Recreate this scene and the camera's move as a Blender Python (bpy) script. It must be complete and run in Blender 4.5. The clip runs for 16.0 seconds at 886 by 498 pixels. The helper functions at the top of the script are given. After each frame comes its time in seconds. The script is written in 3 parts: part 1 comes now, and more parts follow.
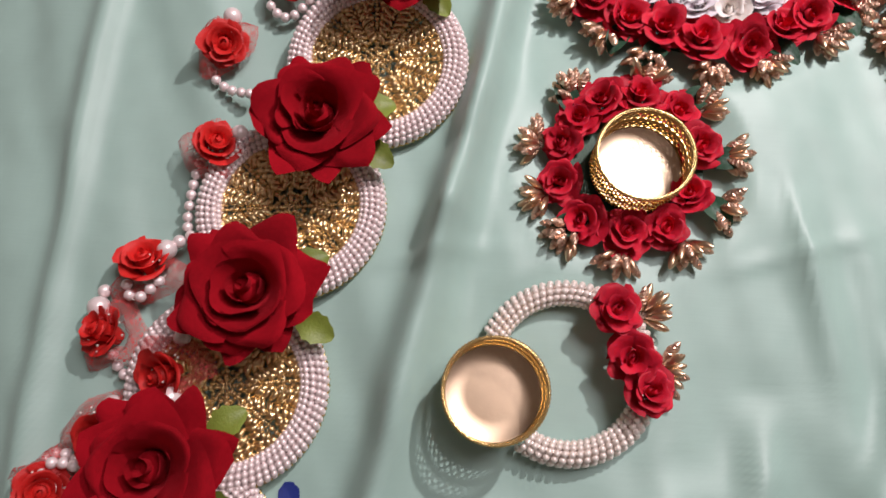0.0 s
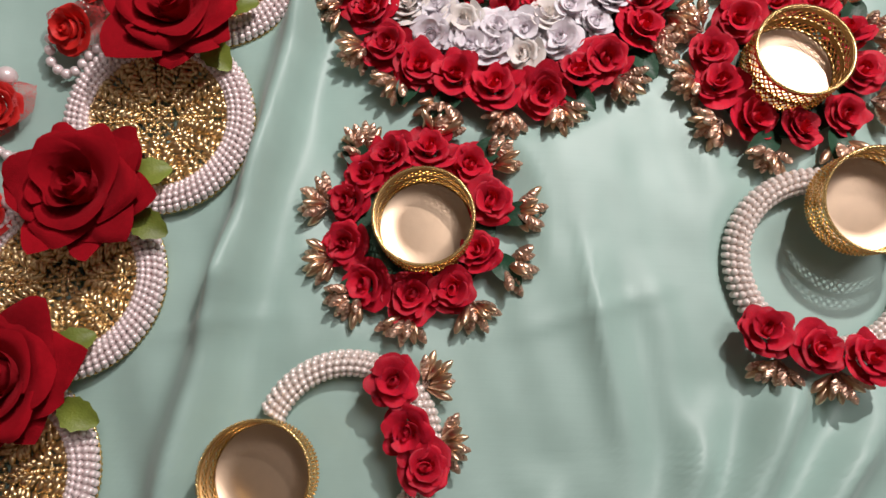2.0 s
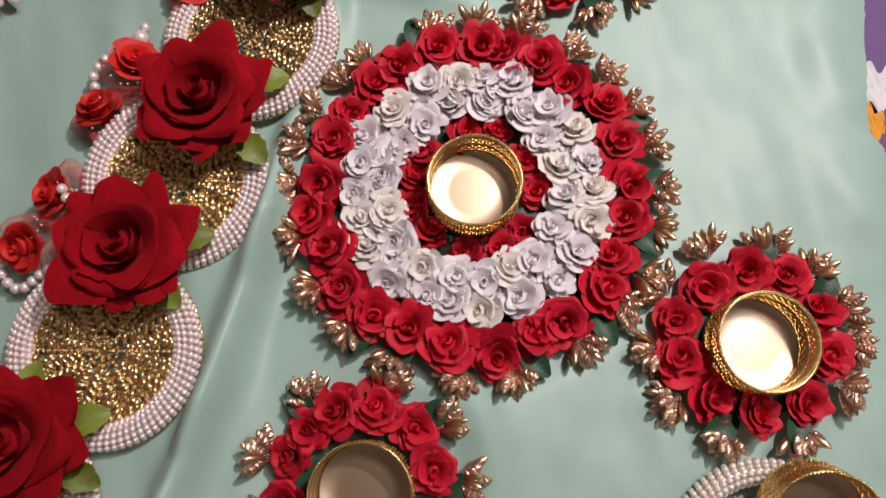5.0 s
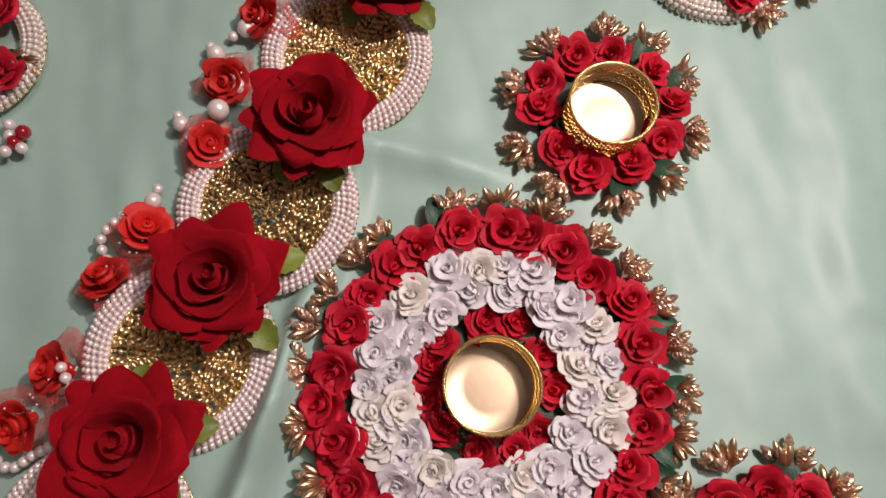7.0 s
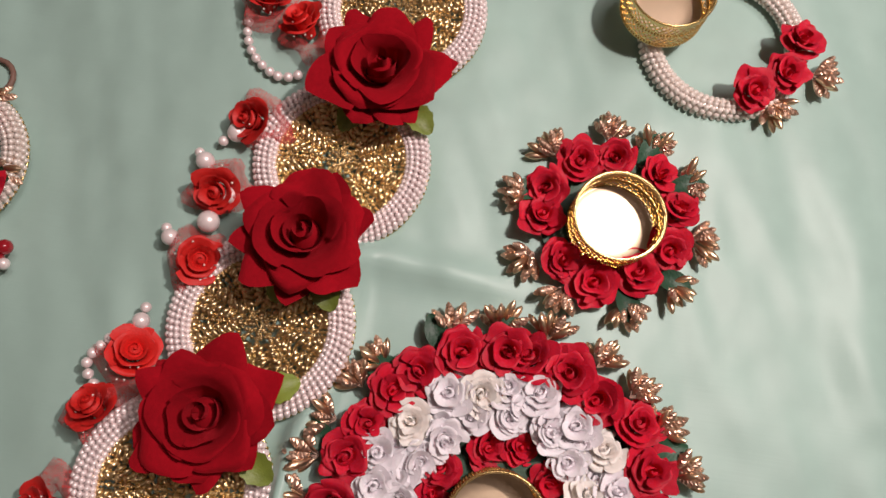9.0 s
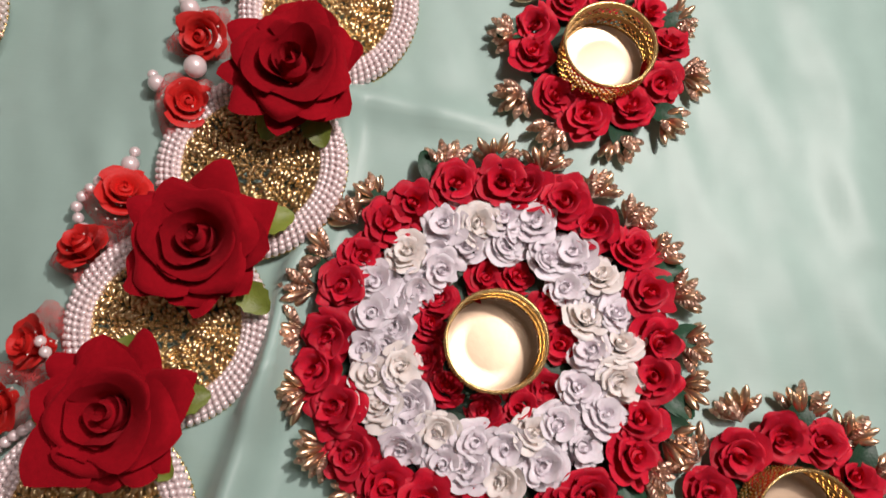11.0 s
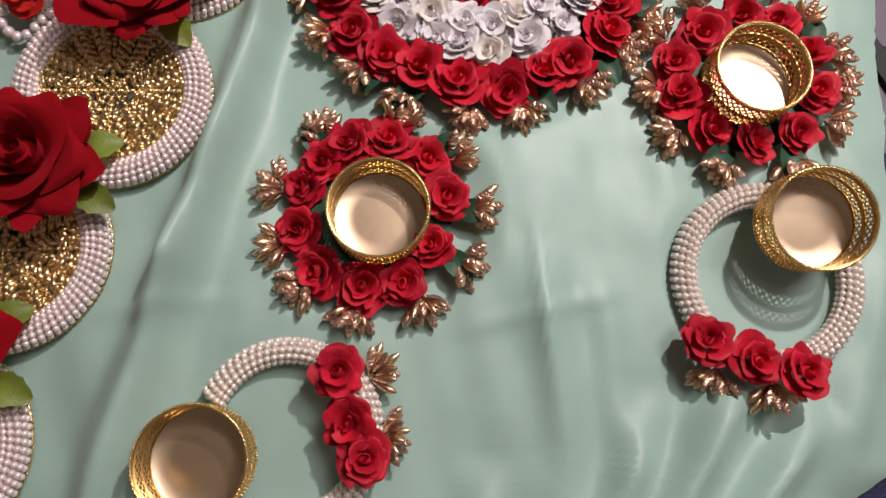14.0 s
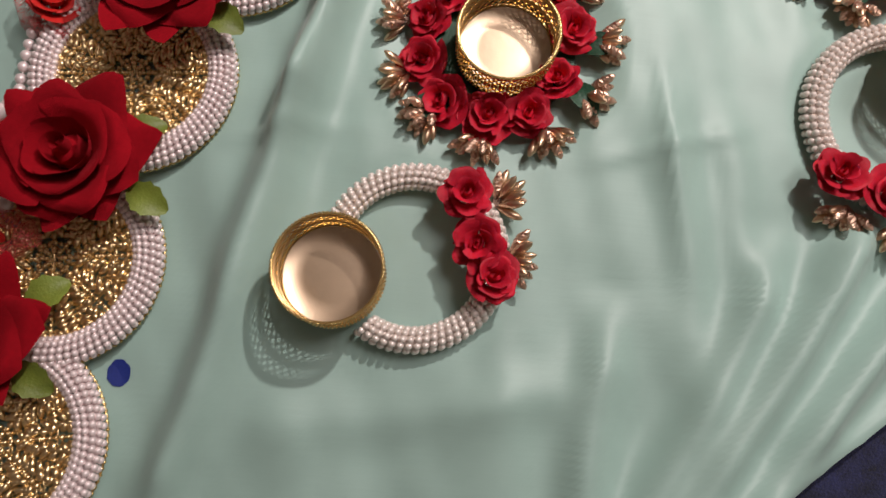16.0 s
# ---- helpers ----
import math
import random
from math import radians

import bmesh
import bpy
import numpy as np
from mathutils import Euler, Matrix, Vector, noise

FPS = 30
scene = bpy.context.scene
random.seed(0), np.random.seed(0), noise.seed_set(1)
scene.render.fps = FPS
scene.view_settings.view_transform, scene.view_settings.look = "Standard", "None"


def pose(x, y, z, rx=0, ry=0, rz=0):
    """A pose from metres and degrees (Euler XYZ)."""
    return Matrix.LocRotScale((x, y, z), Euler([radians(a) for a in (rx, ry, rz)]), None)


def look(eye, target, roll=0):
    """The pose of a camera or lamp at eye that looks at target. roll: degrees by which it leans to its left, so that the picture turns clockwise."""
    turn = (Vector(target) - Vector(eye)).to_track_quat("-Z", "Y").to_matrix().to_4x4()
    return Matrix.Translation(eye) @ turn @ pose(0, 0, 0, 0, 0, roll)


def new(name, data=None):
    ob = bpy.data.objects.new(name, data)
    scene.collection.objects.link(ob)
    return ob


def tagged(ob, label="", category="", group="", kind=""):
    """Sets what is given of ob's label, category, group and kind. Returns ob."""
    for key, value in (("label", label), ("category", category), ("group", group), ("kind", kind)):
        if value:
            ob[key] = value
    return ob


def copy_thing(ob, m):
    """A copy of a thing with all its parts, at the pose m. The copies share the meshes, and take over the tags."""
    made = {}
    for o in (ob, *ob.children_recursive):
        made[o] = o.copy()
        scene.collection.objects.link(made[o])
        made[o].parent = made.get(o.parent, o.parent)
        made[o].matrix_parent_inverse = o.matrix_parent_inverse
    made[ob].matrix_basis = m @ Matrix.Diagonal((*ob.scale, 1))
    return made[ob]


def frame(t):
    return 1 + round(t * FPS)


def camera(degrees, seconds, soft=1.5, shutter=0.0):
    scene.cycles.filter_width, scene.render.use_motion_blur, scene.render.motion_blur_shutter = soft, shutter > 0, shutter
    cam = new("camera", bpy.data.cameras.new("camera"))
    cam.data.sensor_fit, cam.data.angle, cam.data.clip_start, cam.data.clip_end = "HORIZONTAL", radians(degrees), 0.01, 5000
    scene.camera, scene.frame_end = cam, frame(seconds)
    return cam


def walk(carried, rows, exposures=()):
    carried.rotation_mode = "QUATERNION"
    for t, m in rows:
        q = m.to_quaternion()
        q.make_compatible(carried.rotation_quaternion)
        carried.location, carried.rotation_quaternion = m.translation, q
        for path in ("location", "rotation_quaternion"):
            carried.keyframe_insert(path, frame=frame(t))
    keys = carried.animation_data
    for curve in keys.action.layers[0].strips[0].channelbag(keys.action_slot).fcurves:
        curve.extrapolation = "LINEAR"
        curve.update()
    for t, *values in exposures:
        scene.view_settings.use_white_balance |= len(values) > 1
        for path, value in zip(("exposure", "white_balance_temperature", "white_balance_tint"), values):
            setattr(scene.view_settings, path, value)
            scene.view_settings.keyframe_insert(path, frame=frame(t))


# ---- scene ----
cam = camera(66.0, 16.0, shutter=0.2)
PATH = [
    (0, (-0.061, -0.192, 0.274), (-0.178, 0.28, -1.666), -9.2),
    (0.5, (-0.047, -0.166, 0.272), (-0.161, 0.287, -1.673), -10.2),
    (1, (-0.026, -0.151, 0.269), (-0.094, 0.276, -1.684), -7.0),
    (1.5, (-0.003, -0.151, 0.267), (-0.062, 0.281, -1.684), -6.0),
    (2, (0.016, -0.154, 0.267), (-0.051, 0.286, -1.682), -6.2),
    (2.5, (0.032, -0.15, 0.267), (-0.03, 0.266, -1.688), -6.2),
    (3, (0.044, -0.136, 0.271), (-0.03, 0.331, -1.672), -5.9),
    (3.5, (0.046, -0.113, 0.269), (-0.02, 0.307, -1.685), -4.9),
    (4, (0.044, -0.094, 0.268), (-0.073, 0.317, -1.686), -9.2),
    (4.5, (0.037, -0.082, 0.276), (-0.042, 0.363, -1.672), -2.9),
    (4.7, (0.034, -0.068, 0.279), (-0.051, 0.355, -1.674), -4.9),
    (6.8, (0.012, 0.016, 0.289), (-0.044, 0.493, -1.653), 1.6),
    (7, (0.008, 0.023, 0.29), (-0.045, 0.499, -1.652), 3.0),
    (7.5, (0.002, 0.045, 0.29), (-0.072, 0.554, -1.643), 1.7),
    (8, (0.001, 0.064, 0.29), (-0.105, 0.583, -1.639), -2.0),
    (8.2, (0.003, 0.075, 0.291), (-0.093, 0.575, -1.643), -1.6),
    (10.3, (-0.011, 0.069, 0.291), (-0.002, 0.528, -1.655), 9.6),
    (10.5, (-0.003, 0.048, 0.282), (-0.033, 0.531, -1.659), 4.3),
    (11, (0.005, 0.013, 0.275), (0.001, 0.455, -1.676), 6.5),
    (11.5, (0.005, -0.026, 0.273), (0.022, 0.395, -1.682), 9.2),
    (12, (0.009, -0.056, 0.278), (0.018, 0.36, -1.678), 7.3),
    (12.5, (0.013, -0.076, 0.282), (0.026, 0.351, -1.672), 7.6),
    (13, (0.021, -0.103, 0.283), (0.041, 0.359, -1.663), 8.0),
    (13.5, (0.023, -0.123, 0.273), (0.075, 0.282, -1.685), 12.0),
    (14, (0.021, -0.151, 0.267), (0.054, 0.259, -1.691), 10.1),
    (14.5, (0.021, -0.16, 0.263), (0.102, 0.151, -1.711), 19.6),
    (15, (0.02, -0.182, 0.258), (0.069, 0.16, -1.712), 13.0),
    (15.5, (0.007, -0.196, 0.258), (0.003, 0.142, -1.713), 5.1),
    (16, (-0.012, -0.207, 0.256), (-0.034, 0.106, -1.719), 3.0),
]
walk(cam, [(t, look(eye, target, roll)) for t, eye, target, roll in PATH],
     [(0, .42, 6250, 15), (1, .32, 6250, 12), (2.5, .10, 6350, 10), (4, -.05, 6400, 10), (7, -.2, 6700, 13), (8.2, -.16, 6750, 14),
      (10.5, -.08, 6550, 14), (12.5, .06, 6450, 10), (14.5, .06, 6500, 10), (16, .08, 6500, 11)])
# ---- world and lamps ----
world = bpy.data.worlds.new("world")
scene.world = world
world.use_nodes = True
world.node_tree.nodes["Background"].inputs[0].default_value = (1.0, 0.93, 0.86, 1)
world.node_tree.nodes["Background"].inputs[1].default_value = 0.05


def lamp(name, eye, target, size, power, colour):
    data = bpy.data.lights.new(name, "AREA")
    data.shape, data.size, data.energy, data.color = "DISK", size, power, colour
    ob = new(name, data)
    ob.matrix_world = look(eye, target)
    return ob


lamp("near_lamp", (0.22, 0.25, 0.52), (0.07, 0.04, 0), 0.024, 2.6, (1.0, 0.89, 0.85))
# unseen soft fill, added high up; its place follows glare on the cup floors
lamp("ceiling_lamp", (0.9, 0.75, 2.3), (0.1, 0.05, 0), 1.0, 21.0, (1.0, 0.91, 0.89))


# ---- materials ----
def material(name, colour, rough=0.5, metal=0.0, vary=0.12, scale=300.0, bump=0.0, bump_scale=900.0, **more):
    m = bpy.data.materials.new(name)
    m.use_nodes = True
    t = m.node_tree
    b = t.nodes["Principled BSDF"]
    b.inputs["Roughness"].default_value, b.inputs["Metallic"].default_value = rough, metal
    for key, value in more.items():
        b.inputs[key.replace("_", " ")].default_value = value
    co = t.nodes.new("ShaderNodeTexCoord")
    n1, n2 = t.nodes.new("ShaderNodeTexNoise"), t.nodes.new("ShaderNodeTexNoise")
    n1.inputs["Scale"].default_value, n2.inputs["Scale"].default_value = scale, scale * 0.12
    info = t.nodes.new("ShaderNodeObjectInfo")
    add = t.nodes.new("ShaderNodeMath")
    add.operation = "ADD"
    ramp = t.nodes.new("ShaderNodeValToRGB")
    lo = [max(0.0, c * (1 - vary)) for c in colour]
    hi = [min(1.0, c * (1 + vary)) for c in colour]
    ramp.color_ramp.elements[0].position = 0.3
    ramp.color_ramp.elements[1].position = 0.7
    ramp.color_ramp.elements[0].color, ramp.color_ramp.elements[1].color = (*lo, 1), (*hi, 1)
    t.links.new(co.outputs["Object"], n1.inputs["Vector"])
    t.links.new(co.outputs["Object"], n2.inputs["Vector"])
    t.links.new(n1.outputs["Fac"], add.inputs[0])
    t.links.new(n2.outputs["Fac"], add.inputs[1])
    half = t.nodes.new("ShaderNodeMath")
    half.operation = "MULTIPLY_ADD"
    half.inputs[1].default_value = 0.36
    mul = t.nodes.new("ShaderNodeMath")
    mul.operation = "MULTIPLY"
    mul.inputs[1].default_value = 0.28
    t.links.new(info.outputs["Random"], mul.inputs[0])
    t.links.new(add.outputs[0], half.inputs[0])
    t.links.new(mul.outputs[0], half.inputs[2])
    t.links.new(half.outputs[0], ramp.inputs["Fac"])
    t.links.new(ramp.outputs["Color"], b.inputs["Base Color"])
    if bump:
        nb, bp = t.nodes.new("ShaderNodeTexNoise"), t.nodes.new("ShaderNodeBump")
        nb.inputs["Scale"].default_value = bump_scale
        bp.inputs["Strength"].default_value, bp.inputs["Distance"].default_value = bump, 0.0006
        t.links.new(co.outputs["Object"], nb.inputs["Vector"])
        t.links.new(nb.outputs["Fac"], bp.inputs["Height"])
        t.links.new(bp.outputs["Normal"], b.inputs["Normal"])
    return m


def satin_material():
    m = material("mint_satin", (0.355, 0.51, 0.455), 0.47, 0.0, 0.10, 60.0, Sheen_Weight=0.18, Sheen_Roughness=0.4, Anisotropic=0.3, Specular_IOR_Level=0.5)
    t = m.node_tree
    b = t.nodes["Principled BSDF"]
    co = t.nodes["Texture Coordinate"]
    heights = []
    for rot, strength in ((0, 1.0), (1, 0.8)):
        mp, nz = t.nodes.new("ShaderNodeMapping"), t.nodes.new("ShaderNodeTexNoise")
        mp.inputs["Scale"].default_value = (260, 40, 1) if rot else (30, 900, 1)
        nz.inputs["Scale"].default_value, nz.inputs["Detail"].default_value = 1.0, 3.0
        t.links.new(co.outputs["Object"], mp.inputs["Vector"])
        t.links.new(mp.outputs["Vector"], nz.inputs["Vector"])
        heights.append(nz)
    add, bp = t.nodes.new("ShaderNodeMath"), t.nodes.new("ShaderNodeBump")
    t.links.new(heights[0].outputs["Fac"], add.inputs[0])
    t.links.new(heights[1].outputs["Fac"], add.inputs[1])
    bp.inputs["Strength"].default_value, bp.inputs["Distance"].default_value = 0.06, 0.0005
    t.links.new(add.outputs[0], bp.inputs["Height"])
    t.links.new(bp.outputs["Normal"], b.inputs["Normal"])
    return m


def net_material():
    m = material("red_tulle", (0.62, 0.07, 0.07), 0.7, 0, 0.1, 400)
    t = m.node_tree
    b = t.nodes["Principled BSDF"]
    co = t.nodes["Texture Coordinate"]
    vo, gt = t.nodes.new("ShaderNodeTexVoronoi"), t.nodes.new("ShaderNodeMath")
    vo.feature = "DISTANCE_TO_EDGE"
    vo.inputs["Scale"].default_value = 1400
    gt.operation = "LESS_THAN"
    gt.inputs[1].default_value = 0.09
    t.links.new(co.outputs["Object"], vo.inputs["Vector"])
    t.links.new(vo.outputs["Distance"], gt.inputs[0])
    t.links.new(gt.outputs[0], b.inputs["Alpha"])
    return m


SATIN = satin_material()
RED_PAPER = material("crimson_paper", (0.58, 0.010, 0.034), 0.6, 0, 0.28, 350, 0.25, 1200, Specular_IOR_Level=0.3, Subsurface_Weight=0.35, Subsurface_Scale=0.003, Subsurface_Radius=(1.0, 0.15, 0.15))
WHITE_PAPER = material("white_paper", (0.88, 0.82, 0.86), 0.75, 0, 0.06, 350, 0.2, 1200, Subsurface_Weight=0.5, Subsurface_Scale=0.003, Subsurface_Radius=(1.0, 0.9, 0.9))
CREAM_PAPER = material("cream_paper", (0.92, 0.85, 0.80), 0.75, 0, 0.06, 350, 0.2, 1200, Subsurface_Weight=0.5, Subsurface_Scale=0.003, Subsurface_Radius=(1.0, 0.9, 0.85))
VELVET = material("red_velvet", (0.32, 0.003, 0.010), 0.95, 0, 0.2, 500, 0.5, 2500, Specular_IOR_Level=0.15, Sheen_Weight=0.35, Sheen_Roughness=0.4, Sheen_Tint=(0.8, 0.03, 0.05, 1))
SCARLET = material("scarlet_fabric", (0.66, 0.018, 0.014), 0.6, 0, 0.18, 400, 0.3, 1800)
GOLD = material("gold_metal", (0.84, 0.60, 0.26), 0.27, 1.0, 0.12, 500, 0.15, 900)
ANTIQUE = material("antique_gold", (0.80, 0.60, 0.33), 0.32, 1.0, 0.22, 700, 0.15, 1100)
TRAY = material("champagne_gold", (0.76, 0.57, 0.40), 0.36, 1.0, 0.06, 220, 0.05, 500)
PEARL = material("pearl", (0.93, 0.79, 0.78), 0.34, 0.2, 0.05, 600, Coat_Weight=1.0, Coat_Roughness=0.28)
IVORY = material("ivory_pearl", (0.90, 0.80, 0.74), 0.34, 0.2, 0.05, 600, Coat_Weight=1.0, Coat_Roughness=0.28)
BEAD_RED = material("red_bead", (0.35, 0.01, 0.02), 0.15, 0.0, 0.05, 600, Coat_Weight=0.6)
COPPER = material("copper_gold", (0.82, 0.57, 0.38), 0.36, 1.0, 0.14, 600, 0.1, 1200)
GLITTER = material("rose_gold_glitter", (0.78, 0.51, 0.38), 0.40, 0.9, 0.35, 1500)
STEM = material("stem_paper", (0.42, 0.28, 0.22), 0.7, 0, 0.2, 900)
LEAF = material("dark_green_leaf", (0.018, 0.07, 0.035), 0.5, 0, 0.3, 300, 0.3, 900)
OLIVE = material("olive_green_leaf", (0.19, 0.24, 0.035), 0.5, 0, 0.35, 160, 0.3, 900)
NET = net_material()
INK = material("blue_ink", (0.012, 0.03, 0.24), 0.6, 0, 0.2, 900)
TILE = material("grey_tile", (0.16, 0.13, 0.17), 0.35, 0, 0.12, 30, 0.1, 300)
NAVY = material("navy_blanket", (0.018, 0.022, 0.085), 0.85, 0, 0.85, 1300, 1.0, 900, Sheen_Weight=0.3)
BLACK = material("black_strap", (0.012, 0.011, 0.014), 0.6, 0, 0.3, 300, 0.3, 900)
PLASTER = material("plaster", (0.62, 0.57, 0.50), 0.9, 0, 0.06, 6, 0.2, 60)
WHITE_CLOTH = material("white_print", (0.7, 0.68, 0.72), 0.8, 0, 0.1, 200, 0.3, 1500)
ORANGE = material("orange_print", (0.75, 0.33, 0.03), 0.8, 0, 0.1, 200, 0.3, 1500)
PURPLE = material("purple_print", (0.16, 0.09, 0.24), 0.8, 0, 0.1, 200, 0.3, 1500)
WALNUT = material("brown_cord", (0.22, 0.12, 0.09), 0.6, 0, 0.2, 500, 0.3, 1500)


# ---- mesh tools ----
class Shape:
    """Vertices and faces that grow into one mesh."""

    def __init__(self):
        self.v, self.f = [], []

    def add(self, verts, faces):
        k = len(self.v)
        self.v += [tuple(p) for p in verts]
        self.f += [tuple(k + i for i in f) for f in faces]
        return self

    def grid(self, rows, closed=False):
        n = len(rows[0])
        faces = []
        for i in range(len(rows) - 1):
            for j in range(n if closed else n - 1):
                a, b = i * n + j, i * n + (j + 1) % n
                faces.append((a, b, b + n, a + n))
        return self.add([p for r in rows for p in r], faces)

    def lathe(self, profile, seg, m=None):
        rows = [[(r * math.cos(a), r * math.sin(a), z) for a in (2 * math.pi * k / seg for k in range(seg))] for r, z in profile]
        if m is not None:
            rows = [[m @ Vector(p) for p in r] for r in rows]
        return self.grid(rows, True)

    def ball(self, c, r, seg=8, rings=6):
        prof = [(max(1e-6, r * math.sin(math.pi * i / rings)), -r * math.cos(math.pi * i / rings)) for i in range(rings + 1)]
        return self.lathe(prof, seg, Matrix.Translation(c))

    def tube(self, pts, r, seg=6):
        rows = []
        for i, p in enumerate(pts):
            d = (Vector(pts[min(i + 1, len(pts) - 1)]) - Vector(pts[max(i - 1, 0)])).normalized()
            side = d.cross(Vector((0, 0, 1)))
            side = side.normalized() if side.length > 1e-4 else Vector((1, 0, 0))
            up = side.cross(d)
            rr = r(i / (len(pts) - 1)) if callable(r) else r
            rows.append([Vector(p) + rr * (math.cos(a) * side + math.sin(a) * up) for a in (2 * math.pi * k / seg for k in range(seg))])
        return self.grid(rows, True)

    def mesh(self, name, mat, smooth=True):
        me = bpy.data.meshes.new(name)
        me.from_pydata([tuple(p) for p in self.v], [], self.f)
        me.materials.append(mat)
        me.polygons.foreach_set("use_smooth", [smooth] * len(me.polygons))
        me.update()
        return me


def part(name, me, parent, m=None, label=""):
    ob = new(name, me)
    ob.parent = parent
    if m is not None:
        ob.matrix_basis = m
    return tagged(ob, label)


def thing(name, label, category, m=None, group="", kind=""):
    ob = new(name)
    ob.empty_display_size = 0.01
    if m is not None:
        ob.matrix_basis = m
    return tagged(ob, label, category, group, kind)


def petal(s, rng, phi, r0, r1, z0, z1, half, point=0.2, curl=0.25, cup=0.15, jit=0.0, n=6, m=6, rise=0.7, tip=1.5):
    seed = rng.uniform(0, 90)
    rows = []
    for i in range(m + 1):
        v, row = i / m, []
        for j in range(n + 1):
            u = -1 + 2 * j / n
            e = v * (1 - point * abs(u) ** tip)
            r = r0 + (r1 - r0) * e
            w = half * (0.5 + 0.5 * math.sin(min(1.0, e + 0.12) * math.pi * 0.62))
            z = z0 + (z1 - z0) * e ** rise
            z -= curl * r1 * max(0.0, e - 0.62) ** 2 * 4
            z += cup * r1 * u * u * e
            k = jit * e * noise.noise((seed + u * 1.3, v * 2.0, seed * 0.37))
            row.append(((r + k) * math.cos(phi + u * w), (r + k) * math.sin(phi + u * w), z + k))
        rows.append(row)
    return s.grid(rows)


def spiral(s, rng, turns, r0, r1, z0, z1, n=40, flare=0.12):
    rows, start = [[], [], []], rng.uniform(0, 6.28)
    for i in range(n + 1):
        k = i / n
        a, r = start + k * turns * 2 * math.pi, r0 + (r1 - r0) * k
        top = z1 - 0.25 * (z1 - z0) * k + 0.06 * (z1 - z0) * math.sin(a * 1.7)
        for row, h, f in zip(rows, (z0, (z0 + top) / 2, top), (1.0, 1.0, 1 + flare)):
            row.append((r * f * math.cos(a), r * f * math.sin(a), h))
    return s.grid(rows)


def paper_rose(seed, mat):
    """The petals of a rolled mulberry paper rose, about 22 mm across and 11 mm high, each a mesh."""
    rng, out = random.Random(seed), []
    a = rng.uniform(0, 6)

    def one(*args):
        out.append(petal(Shape(), rng, *args).mesh("petal", mat))

    for k in range(5):
        one(a + k * 1.257 + rng.uniform(-.2, .2), .0022, .0102 * rng.uniform(.90, 1.08), .0006, .0066 + rng.uniform(-.0014, .0014), rng.uniform(.76, .92), rng.uniform(.10, .20), rng.uniform(.05, .30), rng.uniform(.0, .10), .0030, 10, 7, .55, 2.2)
    for k in range(4):
        one(a + .6 + k * 1.571 + rng.uniform(-.3, .3), .0022, .0080 * rng.uniform(.88, 1.10), .0012, .0090 + rng.uniform(-.0012, .0012), rng.uniform(.85, 1.02), rng.uniform(.08, .18), rng.uniform(.05, .28), rng.uniform(.0, .06), .0026, 10, 6, .48, 2.2)
    for k in range(3):
        one(a + k * 2.094 + rng.uniform(-.4, .4), .0018, .0056 * rng.uniform(.86, 1.14), .002, .0106 + rng.uniform(-.0008, .0008), rng.uniform(1.0, 1.25), .10, .16, .02, .0020, 10, 6, .42, 2.2)
    core = spiral(Shape(), rng, 1.5, .0005, .0032, .004, .0112, 34, .18)
    core.lathe([(1e-5, .0080), (.0020, .0076), (.0034, .0060)], 10)
    squash, turn = rng.uniform(.62, .9), rng.uniform(0, 3)
    core.v = [tuple(Matrix.Rotation(turn, 3, "Z") @ Vector((x * squash, y, z + .15 * x))) for x, y, z in core.v]
    out.append(core.mesh("heart", mat))
    return out


def rose(root, meshes, m, label=""):
    bloom = part("rose", None, root, m, label)
    for me in meshes:
        part(me.name.split(".")[0], me, bloom)


RED_ROSES = [paper_rose(10 + k, RED_PAPER) for k in range(7)]
WHITE_ROSES = [paper_rose(30 + k, CREAM_PAPER if k > 5 else WHITE_PAPER) for k in range(8)]


def bud_mesh(mat, rough):
    """A blunt teardrop bud, 9 mm long; the glittered kind is knobbly all over."""
    s, rng = Shape(), random.Random(3)
    seg, rings = (9, 13) if rough else (10, 10)
    for i in range(rings + 1):
        t = i / rings
        r = .00156 * math.sin(math.pi * min(1, t ** 1.35 * .96 + .02)) ** .62 + .00012
        row = []
        for k in range(seg):
            a = 2 * math.pi * (k + .5 * (i % 2)) / seg
            q = r * (1 + (rng.uniform(-.22, .22) if rough and 0 < i < rings else 0))
            row.append((q * math.cos(a), q * math.sin(a), .0005 + .0100 * t))
        if i == 0:
            rows = []
        rows.append(row)
    s.grid(rows, True)
    s.add(rows[-1] + [(0, 0, .0107)], [(k, (k + 1) % seg, seg) for k in range(seg)])
    return s.mesh("bud", mat, not rough)


BUD_SMOOTH, BUD_GLITTER = bud_mesh(COPPER, False), bud_mesh(GLITTER, True)


def leaf_mesh(length, width, mat, bend=0.15, teeth=0.0):
    rows = []
    for i in range(9):
        t = i / 8
        w = width * math.sin(math.pi * (t * .9 + .06)) ** .8 * (1 + teeth * (i % 2))
        z = bend * length * math.sin(t * 2.6)
        rows.append([(x * w / 2, t * length, z + .18 * abs(x) * w) for x in (-1, -.5, 0, .5, 1)])
    return Shape().grid(rows).mesh("leaf", mat)


DARK_LEAF = leaf_mesh(.017, .010, LEAF)
OLIVE_LEAF = leaf_mesh(.0175, .0120, OLIVE, .16, .16)


STALK = Shape().tube([(0, 0, 0), (0, .0002, .5), (0, 0, 1)], .0004, 5).mesh("stem", STEM)


